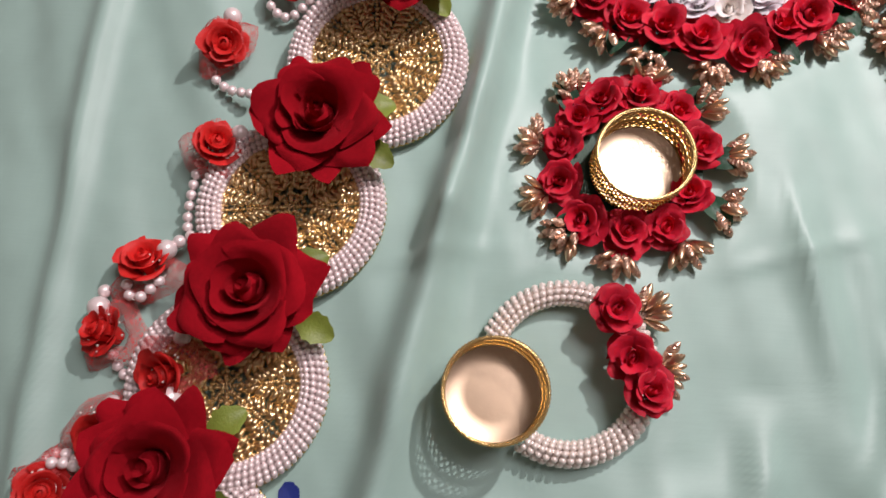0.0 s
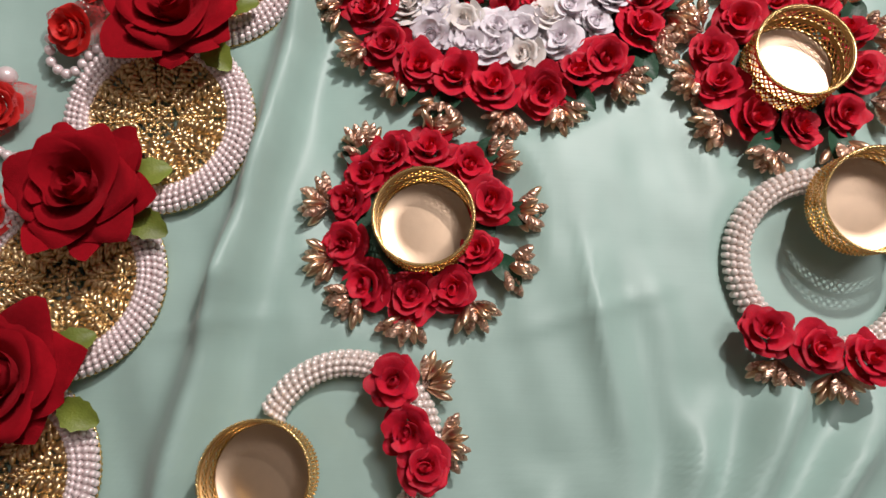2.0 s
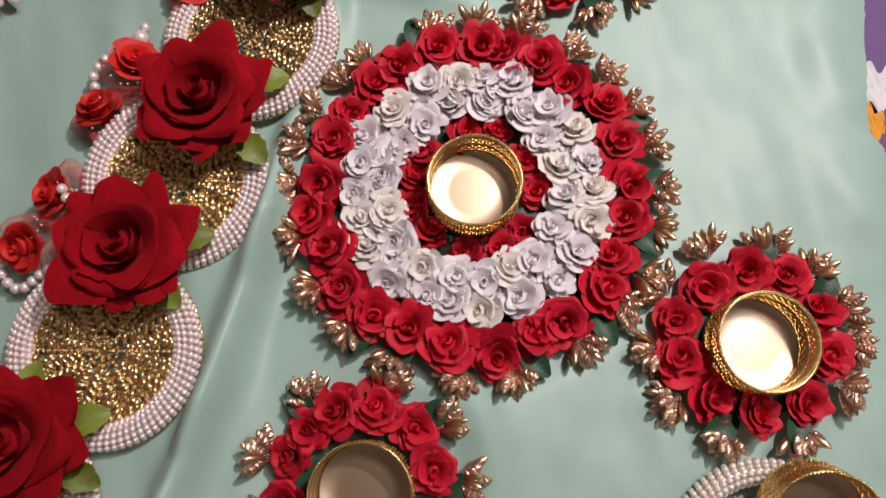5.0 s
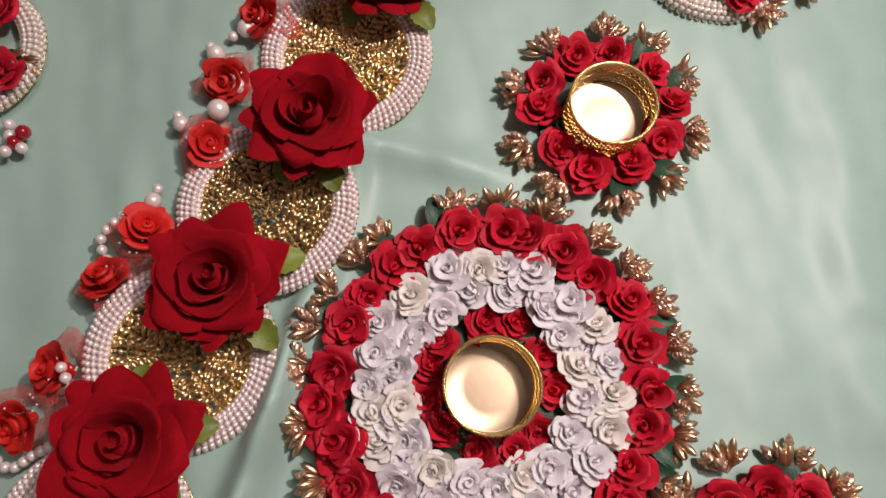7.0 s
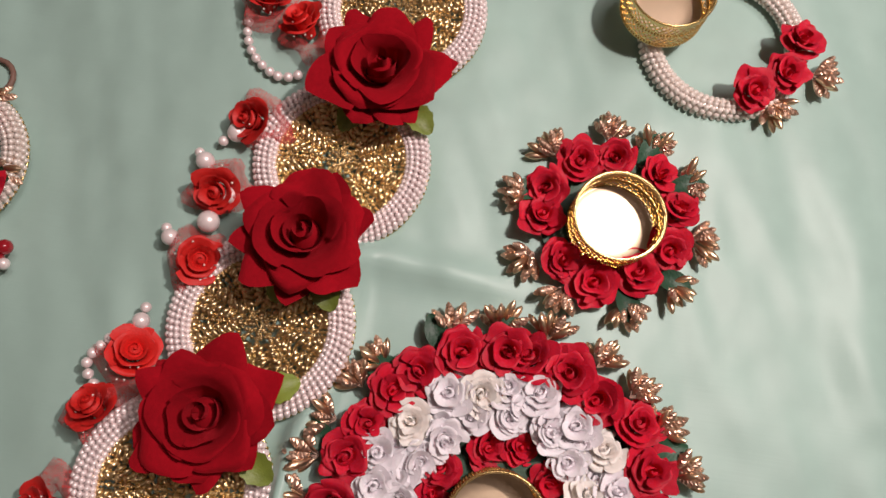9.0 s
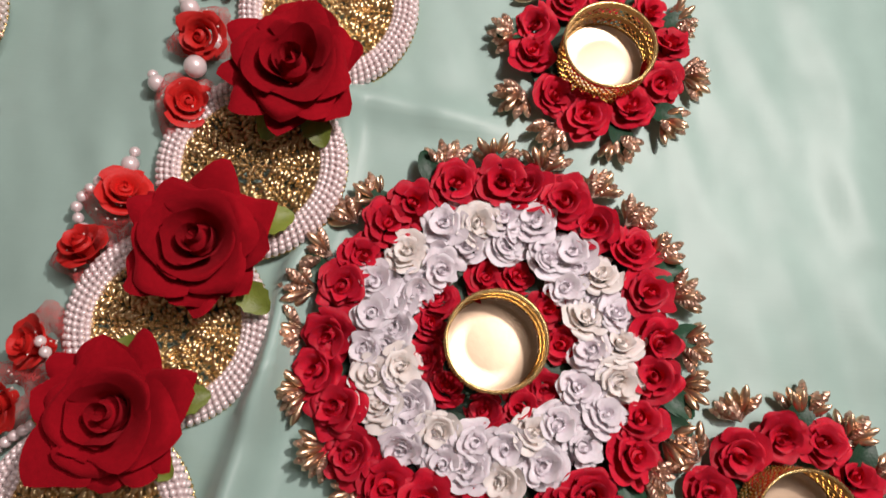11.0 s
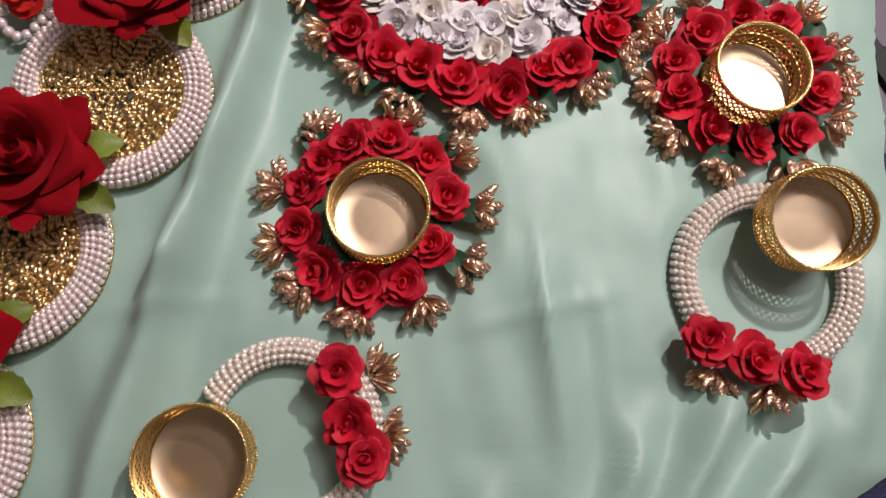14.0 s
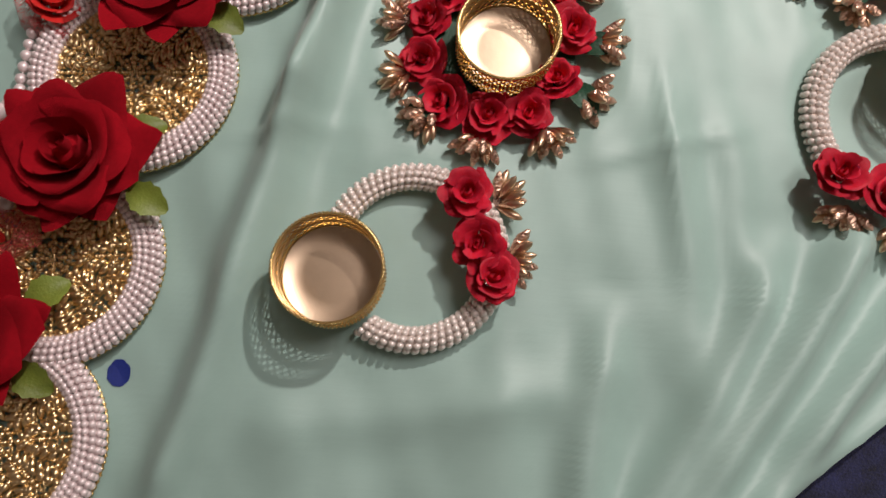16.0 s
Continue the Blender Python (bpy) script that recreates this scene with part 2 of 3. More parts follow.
def bud_cluster(parent, x, y, heading, rng, z=.004, count=7, size=1.0):
    """A fan of smooth and glittered buds on thin stems; heading in degrees, outward."""
    root = part("bud_cluster", None, parent, pose(x, y, z, 0, 0, heading - 90), "copper gold bud spray")
    for k in range(count):
        a = (k - (count - 1) / 2) * 104 / (count - 1) + rng.uniform(-9, 9)
        tilt = (rng.uniform(2, 12), rng.uniform(24, 40), rng.uniform(-8, 0))[k % 3]
        reach = .0046 * size * rng.uniform(.6, 1.3)
        m = pose(0, 0, 0, 0, 0, a) @ pose(0, 0, 0, tilt - 90, 0, 0)
        big = size * rng.uniform(.86, 1.12)
        part("bud", BUD_SMOOTH if rng.random() < .36 else BUD_GLITTER, root, m @ Matrix.Translation((0, 0, reach - .002)) @ Matrix.Scale(big, 4))
        part("stem", STALK, root, m @ Matrix.Diagonal((1, 1, reach, 1)))
    if rng.random() < .55:
        part("leaf", DARK_LEAF, root, pose(rng.uniform(-.006, .006), -.006, -.001, 4, 0, rng.uniform(-40, 40)), "dark green fabric leaf")
    return root


# ---- tealight cup ----
def ring_profile(r, z, t, seg=6):
    return [(r + t * math.cos(a), z + t * math.sin(a)) for a in (2 * math.pi * k / seg for k in range(seg + 1))]


CUP_R, CUP_H = .0189, .0175


def cup_meshes():
    wall = Shape()
    for z0, z1 in ((.0018, .0074), (.0096, .0152)):
        for way in (1, -1):
            for k in range(40):
                a0 = 2 * math.pi * k / 40
                rows = []
                for i in range(5):
                    a, z = a0 + way * i / 4 * 2 * math.pi / 40 * 1.6, z0 + (z1 - z0) * i / 4
                    rows.append([((CUP_R - .0003 + dr) * math.cos(a + da), (CUP_R - .0003 + dr) * math.sin(a + da), z) for da, dr in ((-.019, -.0002), (.019, -.0002), (.019, .0003), (-.019, .0003))])
                wall.grid(rows, True)
    for z0, z1 in ((0, .0019), (.0073, .0097), (.0151, .0174)):
        wall.lathe([(CUP_R - .0006, z0), (CUP_R, z0), (CUP_R, z1), (CUP_R - .0006, z1), (CUP_R - .0006, z0)], 64)
    floor = Shape().lathe([(1e-5, .0012), (.010, .0012), (CUP_R - .0012, .0011), (CUP_R - .0007, .0015), (CUP_R - .0007, .0004), (1e-5, .0004)], 56)
    rim = Shape().lathe(ring_profile(CUP_R, CUP_H, .0005), 64)
    for k in range(84):
        a = 2 * math.pi * k / 84
        rim.ball((( CUP_R + .0003) * math.cos(a), (CUP_R + .0003) * math.sin(a), CUP_H), .00062, 5, 4)
    band = Shape()
    for z in (.0008, .0085):
        for k in range(84):
            a = 2 * math.pi * k / 84
            band.ball(((CUP_R + .0002) * math.cos(a), (CUP_R + .0002) * math.sin(a), z), .0006, 5, 4)
    return wall.mesh("wall", GOLD, False), floor.mesh("floor_plate", TRAY), rim.mesh("rim", GOLD), band.mesh("bead_band", GOLD)


CUP = cup_meshes()


def cup(parent, m):
    root = part("tealight_cup", None, parent, m, "round gold tealight cup with pierced lattice wall")
    for name, me in zip(("wall", "floor_plate", "rim", "bead_band"), CUP):
        part(name, me, root)
    return root


# ---- setting ----
def structure(name, me, label="", category=""):
    return tagged(new(name, me), label, category, "", "structure")


def slab(x0, x1, y0, y1, z0, z1):
    v = [(x, y, z) for z in (z0, z1) for y in (y0, y1) for x in (x0, x1)]
    return Shape().add(v, [(0, 2, 3, 1), (4, 5, 7, 6), (0, 1, 5, 4), (2, 6, 7, 3), (0, 4, 6, 2), (1, 3, 7, 5)])


FLOOR_Z = -.014
structure("floor", slab(-2, 2.2, -2, 2.2, FLOOR_Z - .08, FLOOR_Z - .004).mesh("floor", PLASTER, False), "grey tiled floor of the room", "floor")
# unseen ceiling and walls, added to enclose the set for reflections and bounce
structure("ceiling", slab(-2, 2.2, -2, 2.2, 2.5, 2.6).mesh("ceiling", PLASTER, False), "unseen plain ceiling added to close the room", "ceiling")
for name, box in (("wall_north", (-2, 2.2, 2.2, 2.3)), ("wall_south", (-2, 2.2, -2.1, -2)), ("wall_west", (-2.1, -2, -2.1, 2.3)), ("wall_east", (2.2, 2.3, -2.1, 2.3))):
    structure(name, slab(*box, FLOOR_Z - .08, 2.6).mesh(name, PLASTER, False), "unseen plain wall added to close the room", "wall")

ITEMS = [(.029, .039, .085), (-.001, -.085, .048), (.1455, -.012, .047), (.062, .167, .047), (-.0245, -.172, .042), (.155, -.094, .042), (.108, .268, .042),
         (-.044, .254, .043), (-.0585, .176, .043), (-.078, .099, .043), (-.099, .03, .043), (-.113, -.045, .043), (-.142, -.113, .043), (-.1565, -.188, .043), (-.164, -.254, .043)]
# folds: start, end, height, half width
FOLDS = [(-.045, .130, -.057, .020, .0105, .0062), (-.057, .020, -.078, -.110, .0130, .0068), (-.078, -.110, -.104, -.260, .0115, .0078),
         (-.043, .090, -.050, .020, .0040, .0050), (-.050, .020, -.064, -.060, .0046, .0060), (-.064, -.060, -.090, -.230, .0042, .0080),
         (.165, -.166, .088, -.262, .0130, .0082), (.165, -.201, .105, -.250, .0100, .0064), (.138, -.150, .074, -.268, .0140, .0085), (.104, -.172, .062, -.268, .0100, .0075), (.049, -.203, .046, -.275, .0085, .0085), (.012, -.222, .020, -.275, .0045, .0120),
         (.070, -.116, .080, -.190, .0040, .0075), (.092, -.120, .100, -.160, .0026, .0080), (.058, -.119, .076, -.113, .0016, .0030), (.066, -.108, .069, -.124, .0020, .0022), (-.094, -.131, -.074, -.127, .0013, .0030),
         (-.040, .136, .005, .133, .0050, .0075), (-.243, .010, -.232, -.240, .0060, .0060), (-.205, .060, -.190, -.060, .0030, .0120), (.150, .090, .195, .050, .0022, .0150),
         (.030, -.215, -.060, -.240, .0030, .0100), (.160, .210, .190, .100, .0020, .0150), (.190, -.150, .212, -.080, .0040, .0080), (.165, .010, .205, -.050, .0030, .0080)]


def cloth_height(x, y):
    z = 0.0
    for x0, y0, x1, y1, h, w in FOLDS:
        dx, dy = x1 - x0, y1 - y0
        L = math.hypot(dx, dy)
        t = ((x - x0) * dx + (y - y0) * dy) / L
        n = ((x - x0) * -dy + (y - y0) * dx) / L + .004 * noise.noise((t * 12, h * 900, w * 300))
        end = min(1, max(0, 1 + t / .03)) * min(1, max(0, 1 + (L - t) / .03))
        if end > 0:
            z += h * end * math.exp(-(n / w) ** 2)
    u, v = x * .93 + y * .36, y * .93 - x * .36
    z += .0060 * noise.noise((x * 9 + 3, y * 6, 0)) + .0028 * noise.noise((u * 30, v * 8, 5)) + .0011 * noise.noise((u * 75, v * 22, 8)) + .0012 * (.3 - abs(noise.noise((x * 26 + 7, y * 19, 2))))
    free = 1.0
    for cx, cy, r in ITEMS:
        d = math.hypot(x - cx, y - cy)
        free = min(free, min(1, max(0, (d - r + .012) / .014)))
    return z * free - .0006 + .0004 * noise.noise((x * 60, y * 60, 9))


EDGE = [(-.165, .2105), (-.10, .213), (-.03, .213), (.0, .211), (.033, .209), (.068, .207), (.080, .206), (.088, .199), (.11, .197), (.16, .199), (.2, .202), (.6, .21)]


def cloth_right(y):
    if y < EDGE[0][0]:
        return EDGE[0][1] - (EDGE[0][0] - y) * 1.22
    for (y0, x0), (y1, x1) in zip(EDGE, EDGE[1:]):
        if y <= y1:
            return x0 + (x1 - x0) * (y - y0) / (y1 - y0)
    return EDGE[-1][1]


def cloth_mesh():
    rows = []
    for j in range(331):
        y = -.46 + j * 1.02 / 330
        xr = cloth_right(y) + .0008 * noise.noise((y * 300, 1, 2)) + .002 * noise.noise((y * 40, 4, 2))
        row = []
        for i in range(261):
            x = -.48 + (xr + .48) * i / 260
            drop = max(0.0, (i - 250) / 10) ** 2 * .006
            row.append((x, y, cloth_height(x, y) - drop))
        rows.append(row)
    return Shape().grid(rows).mesh("cloth", SATIN)


tagged(new("satin_cloth", cloth_mesh()), "mint green satin cloth with soft folds and creases", "cloth")

# floor tiles with recessed joints, beside the cloth
tile = slab(-.147, .147, -.147, .147, -.006, 0).mesh("tile", TILE, False)
floor = bpy.data.objects["floor"]
for i in range(-5, 7):
    for j in range(-5, 7):
        part("tile", tile, floor, pose(.36 + i * .3, .17 + j * .3, FLOOR_Z, 0, 0, 0))


def blanket_mesh():
    rows = []
    for j in range(91):
        y = -.75 + j * .72 / 90
        rows.append([(x, y, -.0105 + .0020 * noise.noise((x * 14, y * 14, 3)) + .0007 * noise.noise((x * 90, y * 90, 3)) - .0015 * max(0, (j - 84) / 6))
                     for x in (-.1 + i * .75 / 90 for i in range(91))])
    s = Shape().grid(rows)
    return s.mesh("blanket", NAVY)


tagged(new("navy_blanket", blanket_mesh()), "dark navy speckled fleece blanket lying under the satin", "blanket")


def printed_cloth():
    ob = thing("printed_cloth", "folded white cloth printed with orange and purple", "cloth")
    for name, mat, x0, x1, y0, y1, dz in (("ground", PURPLE, .19, .30, .068, .16, 0), ("petal", ORANGE, .200, .2085, .087, .102, .0012), ("petal", WHITE_CLOTH, .200, .212, .102, .122, .0014), ("petal", WHITE_CLOTH, .212, .235, .080, .1, .0014)):
        rows = [[(x0 + (x1 - x0) * i / 14, y0 + (y1 - y0) * j / 14 + .003 * math.sin(i * .6), FLOOR_Z + .004 + dz + .0012 * noise.noise((i * .3, j * .3, x0 * 0 + 2))) for i in range(15)] for j in range(15)]
        part(name, Shape().grid(rows).mesh(name, mat), ob)


printed_cloth()


def strap(points, width):
    rows = []
    for i, p in enumerate(points):
        d = (Vector(points[min(i + 1, len(points) - 1)]) - Vector(points[max(i - 1, 0)])).normalized()
        n = Vector((-d.y, d.x, 0))
        p = Vector(p)
        rows.append([p - n * width, p - n * width + Vector((0, 0, .003)), p + n * width + Vector((0, 0, .003)), p + n * width])
    return Shape().grid(rows, True).mesh("strap", BLACK, False)


tagged(new("bag_strap", strap([(.19, .060, FLOOR_Z), (.23, .055, FLOOR_Z), (.30, .040, FLOOR_Z), (.40, .0, FLOOR_Z)], .006)), "black woven strap lying on the tiles", "strap", "straps")
tagged(new("bag_strap", strap([(.205, .028, FLOOR_Z), (.22, .008, FLOOR_Z), (.24, -.025, FLOOR_Z), (.27, -.09, FLOOR_Z)], .005)), "black woven strap lying on the tiles", "strap", "straps")


# ---- flower rounds ----
def place_roses(root, cx, cy, radius, angles, roses, rng, z=.002, size=1.0):
    for a in angles:
        r = radius * rng.uniform(.965, 1.035)
        t = radians(a)
        m = pose(cx + r * math.cos(t), cy + r * math.sin(t), z + rng.uniform(-.0008, .0012), rng.uniform(-20, 20), rng.uniform(-20, 20), rng.uniform(0, 360))
        rose(root, rng.choice(roses), m @ Matrix.Scale(size * rng.uniform(.92, 1.08), 4))


def base_disc(root, cx, cy, r):
    part("base", Shape().lathe([(1e-5, .0022), (r, .0022), (r, .0002), (1e-5, .0002)], 40, Matrix.Translation((cx, cy, 0))).mesh("base", LEAF, False), root, None, "dark green felt base")


def rangoli():
    rng = random.Random(5)
    x, y = .0285, .0385
    root = thing("flower_rangoli", "round red and white paper rose mat around a gold cup", "decoration", pose(x, y, 0))
    base_disc(root, 0, 0, .068)
    place_roses(root, 0, 0, .0652, [9 + 14.4 * k + rng.uniform(-2, 2) for k in range(25)], RED_ROSES, rng, .002, 1.12)
    place_roses(root, 0, 0, .0495, (4, 20, 37, 54, 75, 91, 104, 118, 140, 160, 173, 188, 202, 218, 233, 253, 267, 281, 300, 316, 332, 351), WHITE_ROSES, rng, .003, .92)
    place_roses(root, 0, 0, .0383, (0, 19, 45, 66, 91, 109, 132, 151, 176, 200, 221, 242, 264, 282, 297, 315, 337), WHITE_ROSES, rng, .003, .90)
    place_roses(root, 0, 0, .0440, range(6, 360, 20), WHITE_ROSES, rng, .0005, .92)
    place_roses(root, 0, 0, .0272, (6, 41, 79, 107, 148, 172, 199, 232, 272, 301, 330), RED_ROSES, rng, -.001, .84)
    for a in (7, 21, 35, 48, 62, 80, 96, 111, 135, 145, 158, 170, 183, 201, 219, 235, 251, 272, 288, 309, 326, 338, 355):
        t, r = radians(a), .0735
        bud_cluster(root, r * math.cos(t), r * math.sin(t), a + rng.uniform(-14, 14), rng, .005, 12, 1.0)
    cup(root, pose(0, 0, .004))


def flower_diya(x, y, roses, sprays, dx, dy, seed, label):
    rng = random.Random(seed)
    root = thing("flower_tealight", label, "tealight holder", pose(x, y, 0), "flower tealight holders")
    base_disc(root, 0, 0, .030)
    place_roses(root, 0, 0, .0290, roses, RED_ROSES, rng, .0010, 1.02)
    for a in sprays:
        t, r = radians(a), .0365
        bud_cluster(root, r * math.cos(t), r * math.sin(t), a + rng.uniform(-12, 12), rng, .004, 12, 1.0)
    cup(root, pose(dx, dy, .004))


rangoli()
flower_diya(-.0023, -.0845, (19, 55, 85, 114, 164, 197, 233, 267, 298, 335, 140), (10, 44, 83, 131, 170, 204, 231, 266, 304, 336), .002, -.0015, 21,
            "red paper rose ring with copper buds around a gold tealight cup")
flower_diya(.1455, -.0115, (26, 62, 94, 132, 170, 202, 235, 273, 314, 354), (5, 24, 51, 81, 119, 155, 190, 222, 257, 301, 338), 0, -.0015, 22,
            "red paper rose ring with copper buds around a gold tealight cup")
flower_diya(.0617, .1680, (12, 51, 87, 123, 158, 188, 227, 263, 302, 342), (33, 64, 95, 135, 170, 213, 244, 285, 319, 355), .001, -.003, 23,
            "red paper rose ring with copper buds around a gold tealight cup")


# ---- pearl bangles ----
BANGLE_R = .0335
PEARL_R = .00140
PEARL_BALL = Shape().ball((0, 0, 0), PEARL_R, 10, 7)
IVORY_PEARL, PINK_PEARL = PEARL_BALL.mesh("pearl", IVORY), PEARL_BALL.mesh("pearl", PEARL)


def pearl_rows(root, mat, ball, centre, tube, flat, count, single, joined, z=0.0, gap=None, lean=.03):
    """Rows of pearls round a ring: the crest rows as single pearls, the rows below joined."""
    rest = Shape()
    for k in range(count):
        t = 2 * math.pi * k / count
        if gap and math.hypot(centre * math.cos(t) - gap[0], centre * math.sin(t) - gap[1]) < gap[2]:
            continue
        for n, a in enumerate(single + joined):
            r = centre + tube * math.cos(radians(a))
            u = t + lean * radians(a - 90)
            p = (r * math.cos(u), r * math.sin(u), z + flat * tube * math.sin(radians(a)))
            if n < len(single):
                part("pearl", ball, root, Matrix.Translation(p))
            else:
                rest.ball(p, PEARL_R, 8, 6)
    tagged(part("pearl_rim", rest.mesh("pearl_rim", mat), root), kind="stuff")


def ring_core(gap, radius):
    pts = [(radius * math.cos(t), radius * math.sin(t), 0) for t in (2 * math.pi * k / 120 for k in range(240))]
    if not gap:
        return Shape().tube(pts[:121], .0033, 10).mesh("core", IVORY)
    free = [math.hypot(p[0] - gap[0], p[1] - gap[1]) >= gap[2] for p in pts]
    start = next(i for i in range(1, 240) if free[i] and not free[i - 1])
    stop = next(i for i in range(start, 240) if i == 239 or not free[i])
    return Shape().tube(pts[start:stop], .0033, 10).mesh("core", IVORY)


def bangle(x, y, roses, sprays, cup_at, seed, label, size=1.0):
    rng = random.Random(seed)
    root = thing("pearl_bangle", label, "bangle", pose(x, y, .0045), "pearl bangles")
    gap = (cup_at[0] - x, cup_at[1] - y, CUP_R + .0015) if cup_at[2] < .006 else None
    part("core", ring_core(gap, BANGLE_R * size), root)
    pearl_rows(root, IVORY, IVORY_PEARL, BANGLE_R * size, .0041, 1.0, round(74 * size), (90, 124, 56), (22, 158, -12, 192), 0, gap)
    for rx, ry in roses:
        rose(root, rng.choice(RED_ROSES), pose(rx - x, ry - y, .0040, rng.uniform(-14, 14), rng.uniform(-14, 14), rng.uniform(0, 360)) @ Matrix.Scale(1.02, 4), "crimson paper rose")
    for sx, sy in sprays:
        a = math.degrees(math.atan2(sy - y, sx - x))
        bud_cluster(root, sx - x - .0055 * math.cos(radians(a)), sy - y - .0055 * math.sin(radians(a)), a, rng, .001, 11, 1.0)
    cx, cy, cz, lean, side = cup_at
    cup(root, pose(cx - x, cy - y, cz, lean, side, 0))


bangle(-.0252, -.1714, ((-.009, -.148), (-.001, -.164), (.003, -.178)), ((.006, -.145), (.013, -.168)), (-.0533, -.1823, .0045, -2, 2), 31, "ivory pearl bangle with three red roses and a gold tealight cup", .92)
bangle(.1545, -.0945, ((.128, -.124), (.145, -.129), (.163, -.132)), ((.132, -.137), (.156, -.141)), (.1645, -.0733, .0085, 9, -5), 32, "ivory pearl bangle with three red roses and a gold tealight cup")
bangle(.1065, .2625, ((.1385, .262), (.1315, .2465), (.1175, .2365)), ((.153, .250), (.132, .230)), (.0745, .2695, .0075, 0, 0), 33, "ivory pearl bangle with three red roses and a gold tealight cup", 1.03)


# ---- pearl rimmed medallions ----
DISC_R = .0340


def filigree_mesh():
    """A cast openwork plate: bead lines in an eight-point star, leaf sprays and scrolls between them."""
    rng, s = random.Random(9), Shape()

    def beads(x0, y0, x1, y1, r=.00108):
        n = max(2, int(math.hypot(x1 - x0, y1 - y0) / .0021))
        for i in range(n + 1):
            x, y = x0 + (x1 - x0) * i / n, y0 + (y1 - y0) * i / n
            if math.hypot(x, y) < .0290:
                s.ball((x, y, .0016), r * rng.uniform(.85, 1.15), 6, 4)
        s.tube([(x0, y0, .0010), ((x0 + x1) / 2, (y0 + y1) / 2, .0011), (x1, y1, .0010)], .0005, 4)

    def leaf(x, y, a, size, bend):
        pts = []
        for i in range(6):
            t = i / 5
            q = a + bend * t
            px, py = x + size * t * math.cos(q), y + size * t * math.sin(q)
            k = min(1.0, .0290 / max(1e-6, math.hypot(px, py)))
            pts.append((px * k, py * k, .0009 + .0011 * math.sin(math.pi * t)))
        s.tube(pts, lambda t: .00035 + .00100 * math.sin(math.pi * (.1 + .85 * t)) ** .8, 5)

    def polar(r, a):
        return r * math.cos(a), r * math.sin(a)

    for k in range(8):
        c = k * math.pi / 4
        beads(*polar(.004, c), *polar(.029, c))
        beads(*polar(.0165, c), *polar(.0250, c + math.pi / 8))
        beads(*polar(.0165, c), *polar(.0250, c - math.pi / 8))
        beads(*polar(.0080, c), *polar(.0150, c + math.pi / 8))
        beads(*polar(.0080, c), *polar(.0150, c - math.pi / 8))
        d = c + math.pi / 8
        for r, size in ((.0085, .0045), (.0115, .0048), (.0145, .0052), (.0175, .0054), (.0205, .0056), (.0238, .0052), (.0262, .0045)):
            for side in (-1, 1):
                leaf(*polar(r, d + side * .03), d + side * .55, size, side * .7)
                leaf(*polar(r + .002, d + side * .16), d + side * (1.5 + rng.uniform(-.3, .3)), size * .72, -side * .9)
        for side in (-1, 1):
            for r, off in ((.0200, .08), (.0240, .10), (.0265, .07), (.0130, .10), (.0285, .2)):
                leaf(*polar(r, c + side * off), c + side * (.35 + rng.uniform(-.3, .3)), .0040, side * 1.1)
    # extra low strokes, added so the shaded gaps show less of the cloth
    for k in range(260):
        r, a = .028 * math.sqrt(rng.random()), rng.uniform(0, 2 * math.pi)
        x, y = polar(r, a)
        q, size = a + rng.choice((0, .8, -.8, 1.57)) + rng.uniform(-.2, .2), rng.uniform(.0016, .0030)
        pts = [(x - size * math.cos(q), y - size * math.sin(q), .0002), (x, y, .0006), (x + size * math.cos(q + .4), y + size * math.sin(q + .4), .0002)]
        s.tube([(px * min(1, .029 / max(1e-6, math.hypot(px, py))), py * min(1, .029 / max(1e-6, math.hypot(px, py))), pz) for px, py, pz in pts], .00055, 4)
    for r in (.0283, .0058):
        n = int(2 * math.pi * r / .0020)
        for k in range(n):
            s.ball((*polar(r, 2 * math.pi * k / n), .0014), .00100, 6, 4)
    for r in (.0125, .0222):
        s.lathe(ring_profile(r, .0008, .0004, 5), 60)
    for k in range(8):
        s.ball((*polar(.0028, k * math.pi / 4), .0013), .0011, 6, 4)
    return s.mesh("filigree", ANTIQUE)


def edge_chain_mesh():
    s = Shape().lathe(ring_profile(DISC_R + .0050, -.0012, .0005, 5), 90)
    for k in range(110):
        a = 2 * math.pi * k / 110
        s.ball(((DISC_R + .0054) * math.cos(a), (DISC_R + .0054) * math.sin(a), -.001), .0007, 5, 4)
    return s.mesh("edge_chain", GOLD)


def medallion():
    root = thing("pearl_medallion", "gold filigree disc rimmed with rows of pinkish pearls", "medallion", group="pearl medallions")
    part("filigree", filigree_mesh(), root, None, "pierced gold filigree plate")
    part("inner_ring", Shape().lathe(ring_profile(.0293, .0012, .0009, 8), 72).mesh("inner_ring", GOLD), root, None, "gold beaded ring")
    part("rim_core", Shape().lathe([(DISC_R + .0036 * math.cos(a), .001 + .0020 * math.sin(a)) for a in (k * math.pi / 5 for k in range(11))], 72).mesh("rim_core", PEARL), root)
    part("edge_chain", edge_chain_mesh(), root, None, "gold bead chain")
    pearl_rows(root, PEARL, PINK_PEARL, DISC_R, .0047, .72, 82, (90, 121, 59), (28, 152, -3, 183), .001)
    return root


first = medallion()
DISCS = [(-.044, .254, .0050, 0), (-.0585, .176, .0035, 2), (-.078, .099, .0050, -2), (-.099, .030, .0035, 2), (-.113, -.045, .0050, -2), (-.142, -.1135, .0035, 2), (-.1565, -.1885, .0050, -2), (-.164, -.256, .0035, 2)]
first.matrix_basis = pose(*DISCS[0][:3], 2, 0, 0)
for k, (x, y, z, tilt) in enumerate(DISCS[1:]):
    copy_thing(first, pose(x, y, z, tilt, -2, 47 * k))


